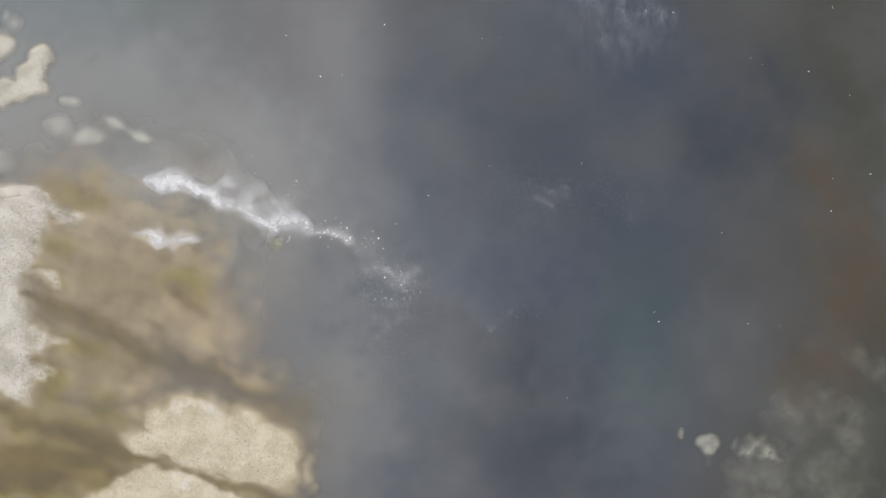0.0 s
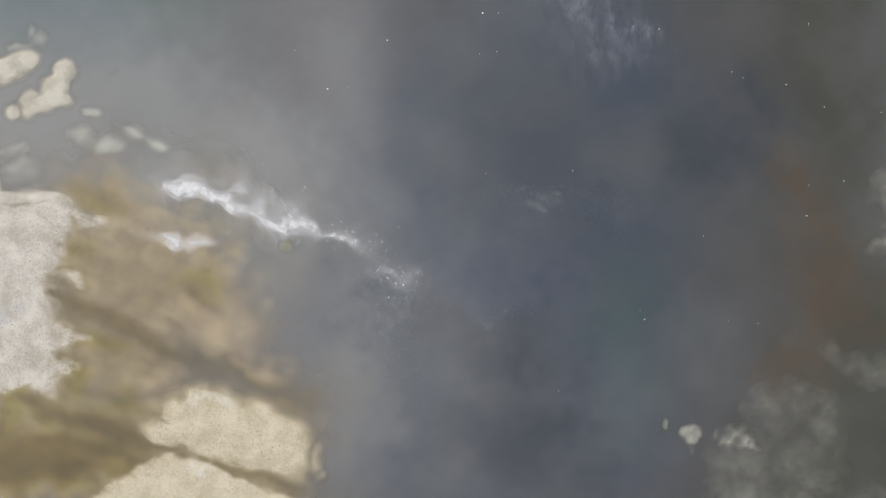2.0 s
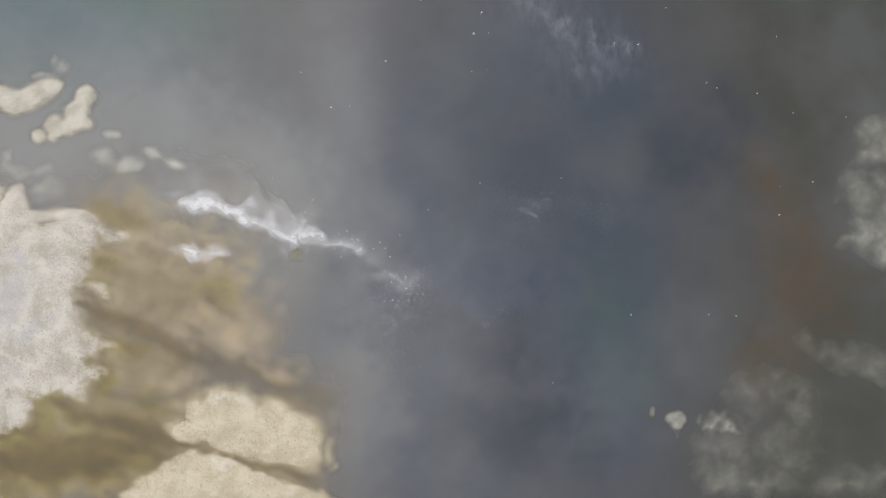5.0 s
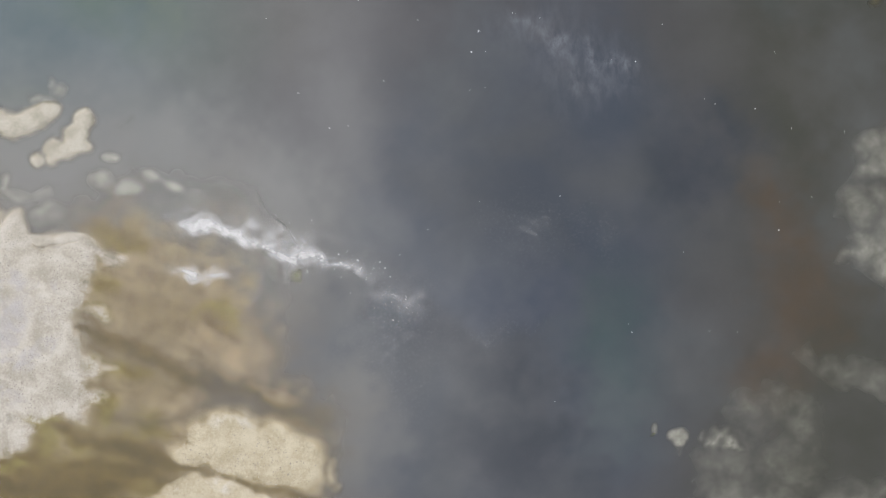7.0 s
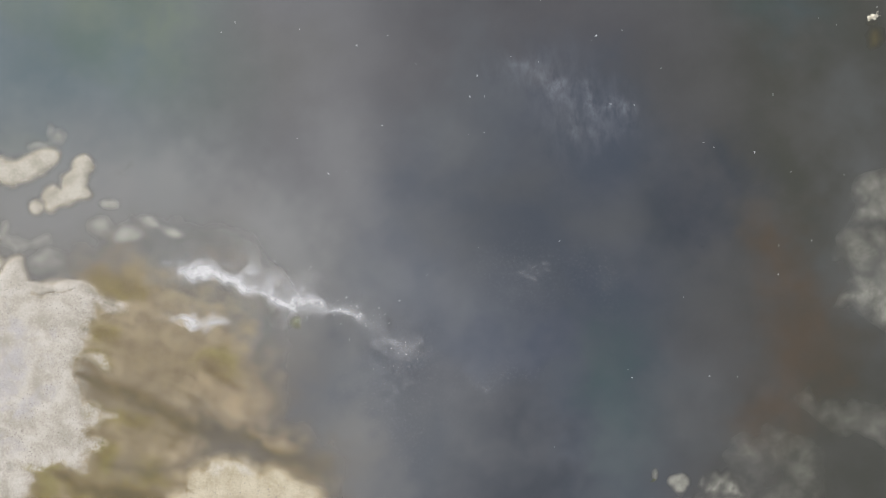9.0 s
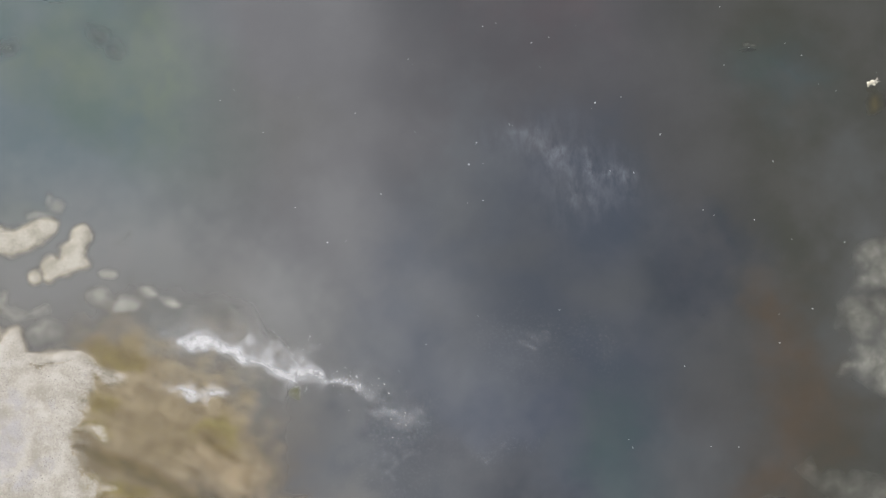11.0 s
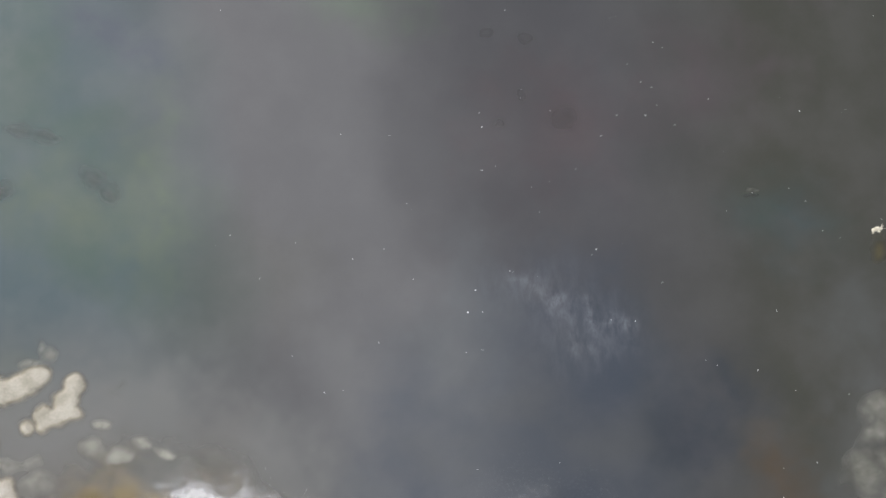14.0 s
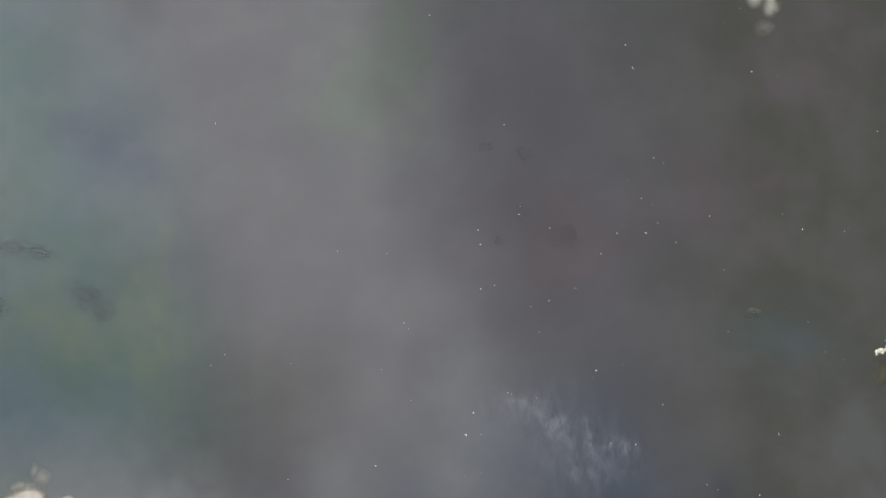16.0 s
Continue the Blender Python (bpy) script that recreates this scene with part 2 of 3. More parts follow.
def warped(x, y, wobble):
    return (x + wobble * (2.0 * fbm(x, y, 5.0, 3, 11) + 0.9 * fbm(x, y, 1.6, 2, 12)),
            y + wobble * (2.0 * fbm(x, y, 5.0, 3, 21) + 0.9 * fbm(x, y, 1.6, 2, 22)))


def blob(cx, cy, rx, ry, angle=0):
    """An oval's signed distance in metres, as a function of the place."""
    c, s, r = math.cos(radians(angle)), math.sin(radians(angle)), min(rx, ry)

    def far(x, y):
        u, v = (x - cx) * c + (y - cy) * s, (y - cy) * c - (x - cx) * s
        d = np.hypot(u / rx, v / ry)
        return (d - 1) * np.where(d > 1e-6, np.hypot(u, v) / np.maximum(d, 1e-6), r)
    far.bounds = (cx - max(rx, ry), cy - max(rx, ry), cx + max(rx, ry), cy + max(rx, ry))
    return far


def band(x0, y0, x1, y1, w0, w1):
    """A tapering stroke's signed distance."""
    dx, dy = x1 - x0, y1 - y0

    def far(x, y):
        k = np.clip(((x - x0) * dx + (y - y0) * dy) / (dx * dx + dy * dy), 0, 1)
        return np.hypot(x - x0 - k * dx, y - y0 - k * dy) - (w0 + (w1 - w0) * k)
    w = max(w0, w1)
    far.bounds = (min(x0, x1) - w, min(y0, y1) - w, max(x0, x1) + w, max(y0, y1) + w)
    return far


def area(x, y, forms, edge, wobble=1.0):
    """0 to 1: how far inside the union of the forms a place lies."""
    wx, wy = warped(x, y, wobble)
    d = forms[0](wx, wy)
    for f in forms[1:]:
        d = np.minimum(d, f(wx, wy))
    k = np.clip(0.5 - d / (2 * edge), 0, 1)
    return k * k * (3 - 2 * k)


# sand and mud banks: name, label, category, material, forms, height above the bed, edge in metres, wobble
BANKS = []


def bank(name, label, category, mat, top, edge, wobble, *forms):
    BANKS.append((name, label, category, mat, top, edge, wobble, forms))


bank("sandbank", "long pale sandbank with a rounded end in shallow water", "sandbank", SAND, 0.06, 1.2, 0.7,
     blob(-51.0, 27.4, 2.51, 1.94, 23), blob(-53.7, 26.4, 3.30, 1.94, 18), blob(-55.1, 25.4, 1.65, 1.37, -2), blob(-57.1, 26.4, 2.30, 1.80, -2))
bank("sandbank", "small drowned sand patch, blurred by silty water", "sandbank", SHOAL, -0.05, 1.6, 1.0,
     blob(-49.4, 30.6, 1.65, 1.51, -2), blob(-50.3, 31.6, 1.15, 1.15, -2), blob(-51.6, 29.6, 1.72, 0.93, -2))
bank("sandbank", "pale L-shaped sandbank with a knobbly grey surface", "sandbank", SAND, 0.07, 1.15, 0.6,
     blob(-45.8, 26.2, 1.72, 1.94, -2), blob(-46.7, 24.4, 1.87, 2.16, -17), blob(-47.5, 22.5, 3.09, 1.37, 6), blob(-49.7, 22.5, 1.51, 1.80, -2), blob(-50.0, 21.3, 1.08, 1.01, -2), blob(-51.8, 21.2, 1.15, 1.22, -2))
bank("sandbank", "narrow sand islet barely above the water", "sandbank", SHOAL, -0.02, 0.8, 0.6, blob(-42.5, 21.2, 1.58, 0.65, -6))
bank("sandbank", "small round sand islet barely awash", "sandbank", SHOAL, -0.04, 1.4, 0.8, blob(-43.7, 18.7, 1.51, 1.29, -22))
bank("sandbank", "small speckled sand islet barely awash", "sandbank", SHOAL, -0.04, 1.4, 1.0, blob(-40.1, 17.0, 1.94, 1.22, -14))
bank("sandbank", "tiny speckled sand islet", "sandbank", SHOAL, -0.04, 0.9, 0.9, blob(-37.5, 18.8, 1.22, 0.57, -30))
bank("sandbank", "thin drowned ridge of speckled sand", "sandbank", SHOAL, -0.04, 1.0, 1.2, blob(-35.0, 17.6, 1.29, 0.65, -22))
bank("sandbank", "faint drowned sand shoal", "sandbank", SHOAL, -0.07, 2.0, 1.0, blob(-42.8, 12.7, 1.87, 1.44, -2))
bank("sandbank", "blurred sand shoal under silty water", "sandbank", SHOAL, -0.07, 2.2, 1.2,
     band(-56.3, 17.2, -52.6, 16.5, 1.58, 1.15), band(-52.6, 16.6, -50.7, 17.1, 1.15, 1.08), blob(-51.2, 14.2, 2.16, 1.87, -2), blob(-56.5, 17.9, 1.58, 2.30, -2))
bank("sand_spit", "rounded pale sand spit at the edge of the flat", "sand spit", SALT, 0.06, 1.1, 0.6, band(-54.6, 14.3, -55.0, 10.7, 1.51, 2.59), blob(-50.1, 11.0, 4.31, 0.86, -2))
bank("sand_flat", "wide pale sand flat with bluish salt crust and dark grit", "sand flat", SALT, 0.05, 2.6, 1.6,
     blob(-52.6, 4.0, 6.32, 6.61, -2), blob(-49.7, 8.6, 5.17, 2.59, -16), band(-47.2, 9.4, -41.9, 7.7, 1.29, 0.57), blob(-51.3, -4.6, 6.61, 6.04, -2), blob(-51.1, -8.5, 6.04, 2.73, -2),
     band(-47.2, 1.2, -43.7, 0.3, 0.50, 0.22), band(-47.5, -4.6, -43.0, -5.9, 1.65, 0.43), band(-48.2, -7.8, -44.1, -9.2, 1.65, 0.57), band(-50.1, -9.2, -46.6, -11.9, 1.29, 0.36), blob(-55.8, -13.2, 3.30, 2.44, -2), blob(-65.8, 1.6, 13.65, 18.68, -2))
bank("sandbank", "broad cream sandbank with a ragged rim beside brown shallows", "sandbank", CREAM, 0.04, 2.1, 1.0,
     blob(-27.4, -15.1, 5.03, 4.17, -2), blob(-23.2, -16.8, 7.62, 4.02, -16), blob(-31.9, -16.9, 3.59, 1.72, 16), blob(-18.7, -18.4, 3.59, 3.30, -22))
bank("sandbank", "drowned end of a cream sandbank", "sandbank", CREAM, -0.03, 1.3, 0.9, blob(-14.8, -19.1, 0.93, 1.87, -2), blob(-14.1, -20.9, 0.72, 0.72, -2))
bank("sandbank", "cream sandbank with salt crust behind a muddy channel", "sandbank", CREAM, 0.04, 2.0, 1.3,
     blob(-29.2, -22.5, 8.05, 2.73, -10), blob(-35.1, -22.9, 5.03, 2.16, 18), blob(-25.4, -26.7, 15.81, 3.95, -8))
bank("shoal", "small pale mud hump with green algae on its side", "shoal", SHOAL, -0.05, 0.5, 0.4, blob(25.7, -15.5, 0.50, 0.86, -2))
bank("shoal", "pale rounded mud hump just under the surface", "shoal", SHOAL, -0.03, 0.6, 0.5, blob(28.6, -16.5, 1.51, 1.01, -6), blob(28.6, -17.4, 0.86, 0.86, -2))
bank("shoal", "faint tail of yellowish mud below a pale hump", "shoal", SHOAL, -0.2, 1.2, 0.8, blob(28.5, -18.9, 1.08, 1.15, -2))
bank("shoal", "salt-flecked shoal of pale mud under murky water", "shoal", SHOAL, -0.05, 1.5, 1.8,
     blob(33.4, -17.4, 1.29, 0.79, 18), blob(35.5, -17.8, 2.16, 0.57, -14), blob(31.9, -16.8, 0.50, 0.50, -2))
bank("shoal", "wide drowned mud shoal veiled by brown silt", "shoal", SHOAL, -0.14, 5.0, 1.8,
     blob(34.3, -19.6, 4.74, 3.02, 8), blob(34.5, -23.5, 4.89, 4.31, -2), blob(41.6, -20.9, 4.31, 3.88, -2), blob(37.4, -24.9, 7.90, 2.87, -2))
bank("shoal", "round drowned mud shoal veiled by brown silt", "shoal", SHOAL, -0.15, 4.2, 1.6, blob(36.6, -13.6, 3.59, 3.59, -2))
bank("shoal", "drowned mud shoal with a soft edge", "shoal", SHOAL, -0.17, 4.6, 1.8, blob(41.3, -13.3, 5.03, 3.16, -2), blob(43.9, -15.8, 2.73, 4.31, -2))
bank("shoal", "faint drowned shoal of grey mud", "shoal", SHOAL, -0.15, 4.6, 2.0, blob(49.9, -9.2, 4.74, 2.87, -12), blob(54.0, -10.3, 4.31, 2.87, -10), blob(45.4, -6.7, 2.59, 2.59, -2))
bank("shoal", "pale drowned shoal near the lagoon rim", "shoal", SHOAL, -0.14, 4.4, 1.8, blob(48.7, -24.2, 5.03, 2.30, 4), blob(53.2, -24.4, 3.88, 2.73, 10))
bank("shoal", "round pale shoal under murky water", "shoal", SHOAL, -0.06, 4.0, 1.6, blob(52.8, 11.4, 2.73, 2.73, -22), blob(53.5, 9.7, 1.58, 1.44, -2))
bank("shoal", "broken pale shoal with bright crests", "shoal", SHOAL, -0.05, 4.2, 2.2,
     blob(54.5, 6.9, 3.59, 2.44, -22), blob(57.8, 9.3, 3.74, 4.31, -2), blob(51.4, 6.3, 2.87, 1.58, 23), blob(56.8, 4.1, 2.87, 3.30, -2))
bank("shoal", "pale shoal with a bright hump under murky water", "shoal", SHOAL, -0.06, 4.2, 2.2, blob(55.1, 16.3, 2.73, 2.01, 18), blob(55.5, 19.4, 3.59, 2.59, 18), blob(58.7, 17.8, 3.45, 3.88, -2))
bank("shoal", "small pale mound at the end of the lagoon", "shoal", SHOAL, -0.01, 1.3, 0.8, blob(44.7, 88.2, 1.24, 1.31, -2), blob(46.8, 87.5, 1.16, 1.89, -2))
bank("shoal", "drowned tail of mud below a pale mound", "shoal", SHOAL, -0.17, 2.0, 1.2, blob(45.6, 84.3, 2.03, 1.31, -2))
bank("weed_patch", "dark drowned weed bed in green shallows", "weed bed", WEED, -0.06, 1.6, 0.7,
     blob(-43.4, 52.5, 1.74, 1.09, -42), blob(-41.2, 50.5, 1.74, 1.31, -37))
bank("weed_patch", "dark drowned weed bed beside pale silt", "weed bed", WEED, -0.06, 1.8, 0.8, blob(-52.9, 59.8, 2.18, 0.94, -16), blob(-49.4, 58.6, 2.03, 0.87, -10))
bank("weed_patch", "small dark drowned weed bed", "weed bed", WEED, -0.06, 1.6, 0.8, blob(-55.5, 51.9, 1.74, 1.02, -12))
bank("weed_patch", "dim round weed bed in deep silty water", "weed bed", DIM_WEED, -0.15, 1.8, 0.8, blob(18.4, 57.8, 1.96, 1.60, -2))
bank("shoal", "faint pale shoal over a dark hollow", "shoal", SHOAL, -0.14, 0.8, 0.8, blob(42.3, 47.8, 1.09, 0.44, -2))
bank("weed_patch", "dark drowned weed bed below a pale shoal", "weed bed", DIM_WEED, -0.11, 0.9, 0.6, blob(41.9, 46.9, 1.02, 0.29, -2))
bank("algae_clump", "yellow-green clump of algae in grey shallows", "algae", ALGAE, -0.07, 0.8, 0.9, blob(-18.1, 5.2, 0.79, 0.86, -2))
bank("algae_clump", "green fringe of algae on a mud hump", "algae", ALGAE, -0.04, 0.35, 0.4, blob(25.5, -16.2, 0.50, 0.22, 18))

for where in (blob(-1.6, 11.7, 0.65, 0.65, -2), blob(33.3, 12.8, 0.93, 0.72, -2), blob(25.3, 37.1, 0.65, 0.43, -2)):
    bank("shoal", "faint round spot of pale mud in dark water", "shoal", SHOAL, -0.21, 1.6, 0.7, where)
bank("shoal", "faint speckled shoal beside the sandbanks", "shoal", SHOAL, -0.16, 1.8, 1.4, blob(-40.3, 25.5, 1.58, 1.01, 18), blob(-41.2, 24.4, 1.01, 0.57, -2))
for where in (blob(8.4, 70.0, 1.45, 1.09, -2), blob(13.8, 69.0, 1.31, 1.02, -22), blob(13.0, 61.5, 0.80, 0.87, -2), blob(9.5, 57.6, 1.02, 0.80, -2)):
    bank("weed_patch", "small dim weed clump in brownish water", "weed bed", DIM_WEED, -0.15, 1.6, 0.8, where)
bank("weed_patch", "ochre weed bed under a stone heap", "weed bed", OCHRE_WEED, -0.03, 2.2, 1.6, blob(57.7, 39.1, 1.89, 2.32, -3), blob(57.4, 41.3, 1.16, 0.73, -3))

# what covers the bed: forms, edge and wobble by kind
COVER = {
    "ochre": [(1.0, 3.0, 1.5, [blob(-26.7, -21.1, 12.21, 5.03, -10)]), (0.45, 5.0, 2.5, [blob(-48.6, 17.3, 10.78, 5.75, -2)]), (1.0, 4.5, 2.5, [blob(-38.6, -5.7, 16.52, 14.37, -2), blob(-35.0, 0.5, 13.65, 8.62, -16), blob(-40.0, 10.0, 7.18, 3.23, -17), blob(-46.4, -18.0, 18.68, 7.18, -2), blob(-25.7, -5.5, 7.90, 7.90, -27), blob(-21.6, -11.9, 7.18, 5.75, -27), blob(-16.1, -20.5, 6.47, 5.03, -22)])],
    "olive": [(1.0, 2.2, 2.0, [blob(-43.6, 4.1, 2.44, 1.44, -2), blob(-41.0, 10.4, 3.59, 1.29, -10), blob(-43.2, -10.8, 2.16, 1.87, -12), blob(-37.2, -13.8, 2.87, 2.01, -12), blob(-45.0, 0.9, 2.16, 0.86, -12), blob(-28.5, 0.4, 3.30, 1.58, -2), blob(-41.1, -6.0, 3.59, 1.15, -17)]),
              (0.9, 4.0, 2.5, [blob(-47.8, -19.4, 10.78, 3.95, -2), blob(-54.2, -19.8, 6.47, 3.59, -2), blob(-44.3, -14.3, 5.75, 1.87, -14)])],
    "brown": [(1.0, 1.25, 1.0, [band(-46.9, -0.9, -44.6, -1.7, 0.22, 0.72), band(-44.6, -1.6, -38.9, -3.7, 0.86, 1.01), band(-38.9, -3.7, -32.9, -7.1, 0.93, 0.79), band(-32.9, -7.2, -24.0, -9.6, 0.79, 1.01), band(-24.0, -9.9, -16.6, -13.2, 0.86, 0.57)]),
              (0.95, 1.3, 1.0, [band(-49.6, -12.5, -43.6, -14.8, 0.50, 0.86), band(-43.6, -15.0, -37.8, -16.7, 1.08, 1.29), band(-37.8, -17.1, -35.1, -18.0, 1.44, 1.08), band(-35.1, -18.1, -31.6, -19.0, 0.86, 0.22)]),
              (0.65, 0.7, 0.7, [band(-31.9, -19.0, -26.7, -20.2, 0.14, 0.29), band(-26.7, -20.2, -22.5, -21.3, 0.43, 0.43), band(-22.5, -21.3, -16.2, -23.1, 0.43, 0.65)]),
              (0.5, 3.0, 2.0, [blob(-41.8, 11.4, 5.75, 1.72, -10)]),
              (0.4, 3.5, 2.0, [blob(-36.0, 0.9, 5.75, 2.87, -16), blob(-37.5, -7.2, 4.31, 1.87, -12)]),
              (0.9, 2.6, 1.6, [blob(-52.1, -19.2, 8.62, 2.44, -2), blob(-49.2, -20.6, 10.78, 1.87, -2), blob(-53.5, -18.1, 3.59, 1.01, -2), blob(-42.2, -18.5, 6.47, 1.44, -7), blob(-54.2, -16.7, 4.31, 0.86, 6), blob(-52.0, -20.9, 5.75, 1.15, -2), blob(-28.5, -1.5, 2.87, 0.86, -12), blob(-16.6, -12.5, 3.59, 1.58, -32), blob(-13.2, -19.2, 1.87, 4.31, -2)])],
    "tan": [(0.9, 2.4, 1.8, [blob(-27.9, -3.6, 4.74, 2.44, -12), blob(-25.4, -6.2, 3.16, 1.58, -12), blob(-22.2, -9.0, 3.02, 1.01, -17), blob(-43.9, -5.2, 2.44, 0.86, -14), blob(-31.9, -10.5, 2.16, 1.01, 18), blob(-34.0, -14.0, 1.44, 0.86, -2), band(-47.5, -12.1, -42.5, -13.4, 0.43, 0.65), blob(-48.2, -14.9, 1.29, 0.65, -12), blob(-45.7, -19.4, 1.87, 0.65, -2), blob(-39.7, -20.8, 1.58, 0.57, -2), blob(-49.6, -19.0, 1.44, 0.50, -2)]),
            (0.15, 3.0, 2.0, [blob(-34.9, 4.8, 6.47, 2.16, -14), blob(-36.4, -2.3, 5.75, 1.44, -16)])],
    "moss": [(1.0, 1.5, 1.2, [blob(-51.2, -11.5, 2.16, 0.65, -8), blob(-50.7, -14.1, 1.29, 2.16, -2), blob(-42.9, -11.6, 1.29, 1.01, -2), blob(-54.5, -17.4, 2.16, 0.57, 8), blob(-28.1, 1.1, 2.44, 0.72, -7)]),
             (0.2, 2.5, 2.0, [blob(-43.6, 4.3, 2.16, 1.15, -2), blob(-36.8, -14.1, 2.16, 1.44, -2), blob(-40.0, 10.0, 2.87, 0.86, -2)])],
}
SHALLOWS = [
    (0.568, 8.5, [blob(-27.8, -2.6, 10.06, 10.06, -22), blob(-19.5, -14.1, 8.62, 7.18, -22), blob(-35.9, 5.0, 19.04, 16.88, -2), blob(-29.9, 1.1, 11.85, 8.26, -2), blob(-22.2, -9.1, 9.34, 5.39, -22), blob(-53.6, 2.3, 15.09, 10.78, -2), blob(-40.0, -8.5, 15.09, 9.34, -2), blob(-35.8, -21.2, 23.71, 13.65, -2), blob(-56.3, -21.8, 23.71, 21.55, -2)]),
    (0.29, 5.0, [blob(-49.8, 23.9, 8.62, 4.45, -2), blob(-39.6, 18.1, 6.47, 2.44, -22), blob(-54.5, 27.5, 4.31, 3.59, -2)]),
    (0.29, 6.0, [blob(41.8, -18.3, 13.29, 9.70, -2), blob(57.2, 11.6, 7.18, 12.21, -2), blob(50.9, -9.6, 7.90, 4.31, -2), blob(29.8, -17.2, 4.31, 2.87, -2)]),
    (0.27, 7.0, [blob(-49.0, 55.3, 12.34, 7.98, -2), blob(14.2, 63.5, 10.16, 9.43, -2), blob(42.2, 47.2, 3.63, 2.18, -2)]),
    (0.27, 5.0, [blob(45.8, 86.8, 4.36, 4.36, -2)]),
]
DEEP = 0.58


def bed_height(x, y):
    """The bed without its banks."""
    z = -DEEP
    lift = 0.0
    for up_by, edge, forms in SHALLOWS:
        lift = np.maximum(lift, up_by * area(x, y, forms, edge, 2.0))
    lift = lift - 0.02 * area(x, y, COVER["brown"][0][3] + COVER["brown"][1][3], 2.5, 1.0)
    return z + lift + 0.22 * (DEEP - lift) * fbm(x, y, 14.0, 3, 41)


def box_of(xs, ys, forms, margin):
    """The slices of a grid that hold the forms."""
    lo = [min(f.bounds[i] for f in forms) - margin for i in (0, 1)]
    hi = [max(f.bounds[i] for f in forms) + margin for i in (2, 3)]
    return (slice(np.searchsorted(ys, lo[1]), np.searchsorted(ys, hi[1])), slice(np.searchsorted(xs, lo[0]), np.searchsorted(xs, hi[0])))


def area_grid(xs, ys, forms, edge, wobble):
    """area() on a grid, worked out only where the forms are."""
    out = np.zeros((len(ys), len(xs)))
    cut = box_of(xs, ys, forms, edge * 1.1 + wobble * 2.2 + 0.5)
    if xs[cut[1]].size and ys[cut[0]].size:
        gx, gy = np.meshgrid(xs[cut[1]], ys[cut[0]])
        out[cut] = area(gx, gy, forms, edge, wobble)
    return out


def covers(xs, ys):
    made = {k: np.max([much * area_grid(xs, ys, forms, edge, wobble) for much, edge, wobble, forms in rows], axis=0) for k, rows in COVER.items()}
    spill = np.zeros((len(ys), len(xs)))   # sand washed off the banks
    for b in BANKS:
        if b[0] not in ("weed_patch", "algae_clump"):
            spill = np.maximum(spill, (0.8 if b[4] > 0 else 0.5) * area_grid(xs, ys, b[7], 1.5 * b[5] + 0.8, b[6]))
    made["spill"] = spill
    return made


def bank_height(x, y, base, b):
    """A bank's own surface, which rises out of the bed to its top, and its share."""
    k = area(x, y, b[7], b[5], b[6])
    if b[0] in ("sand_flat", "sandbank"):   # muddy channels cut into the sand
        for much, edge, wobble, forms in COVER["brown"][:3]:
            k = k * (1 - 0.92 * much * area(x, y, forms, edge, 0.8 * wobble))
    rough = 0.10 if b[4] > 0 else 0.16 if b[4] < -0.15 else 0.09
    lumps = rough * fbm(x, y, 2.4, 4, 61) + (0.04 * fbm(x, y, 0.8, 2, 62) if b[4] > -0.15 else 0.0)
    if b[0] in ("weed_patch", "algae_clump"):
        lumps = 0.03 * fbm(x, y, 3.0, 2, 61)
    return base - 0.03 + k * (b[4] + lumps - base + 0.03), k


def axis(lo, hi, step, reach):
    core = np.arange(lo, hi + step / 2, step)
    out = step * 1.45 ** np.arange(1, 40)
    out = np.cumsum(out)
    out = out[out < reach]
    return np.concatenate([(lo - out)[::-1], core, hi + out])


def sheet(name, xs, ys, z, mat, attributes, keep=None):
    nx, ny = len(xs), len(ys)
    gx, gy = np.meshgrid(xs, ys)
    co = np.stack([gx, gy, z], -1).reshape(-1, 3)
    i = np.arange(nx * ny).reshape(ny, nx)
    quads = np.stack([i[:-1, :-1], i[:-1, 1:], i[1:, 1:], i[1:, :-1]], -1).reshape(-1, 4)
    values = {k: np.broadcast_to(v, (ny, nx)).reshape(-1) for k, v in attributes.items()}
    if keep is not None:
        inside = keep.reshape(-1)[quads].any(1)
        quads = quads[inside]
        used = np.unique(quads)
        back = np.zeros(nx * ny, np.int64)
        back[used] = np.arange(len(used))
        quads, co, values = back[quads], co[used], {k: v[used] for k, v in values.items()}
    me = bpy.data.meshes.new(name)
    me.vertices.add(len(co))
    me.vertices.foreach_set("co", co.astype(np.float32).reshape(-1))
    me.loops.add(len(quads) * 4)
    me.loops.foreach_set("vertex_index", quads.astype(np.int32).reshape(-1))
    me.polygons.add(len(quads))
    me.polygons.foreach_set("loop_start", np.arange(0, len(quads) * 4, 4, dtype=np.int32))
    me.polygons.foreach_set("loop_total", np.full(len(quads), 4, np.int32))
    me.polygons.foreach_set("use_smooth", np.ones(len(quads), bool))
    me.update()
    for k, v in values.items():
        me.attributes.new(k, "FLOAT", "POINT").data.foreach_set("value", v.astype(np.float32))
    me.materials.append(mat)
    return new(name, me)


XS, YS = axis(-74, 74, 0.3, 2600), axis(-42, 106, 0.3, 2600)
GX, GY = np.meshgrid(XS, YS)
BASE = bed_height(GX, GY)
ground = sheet("ground", XS, YS, BASE, BED, covers(XS, YS))
tagged(ground, "muddy lagoon bed with brown, ochre and rust coloured silt", "lagoon bed", kind="structure")

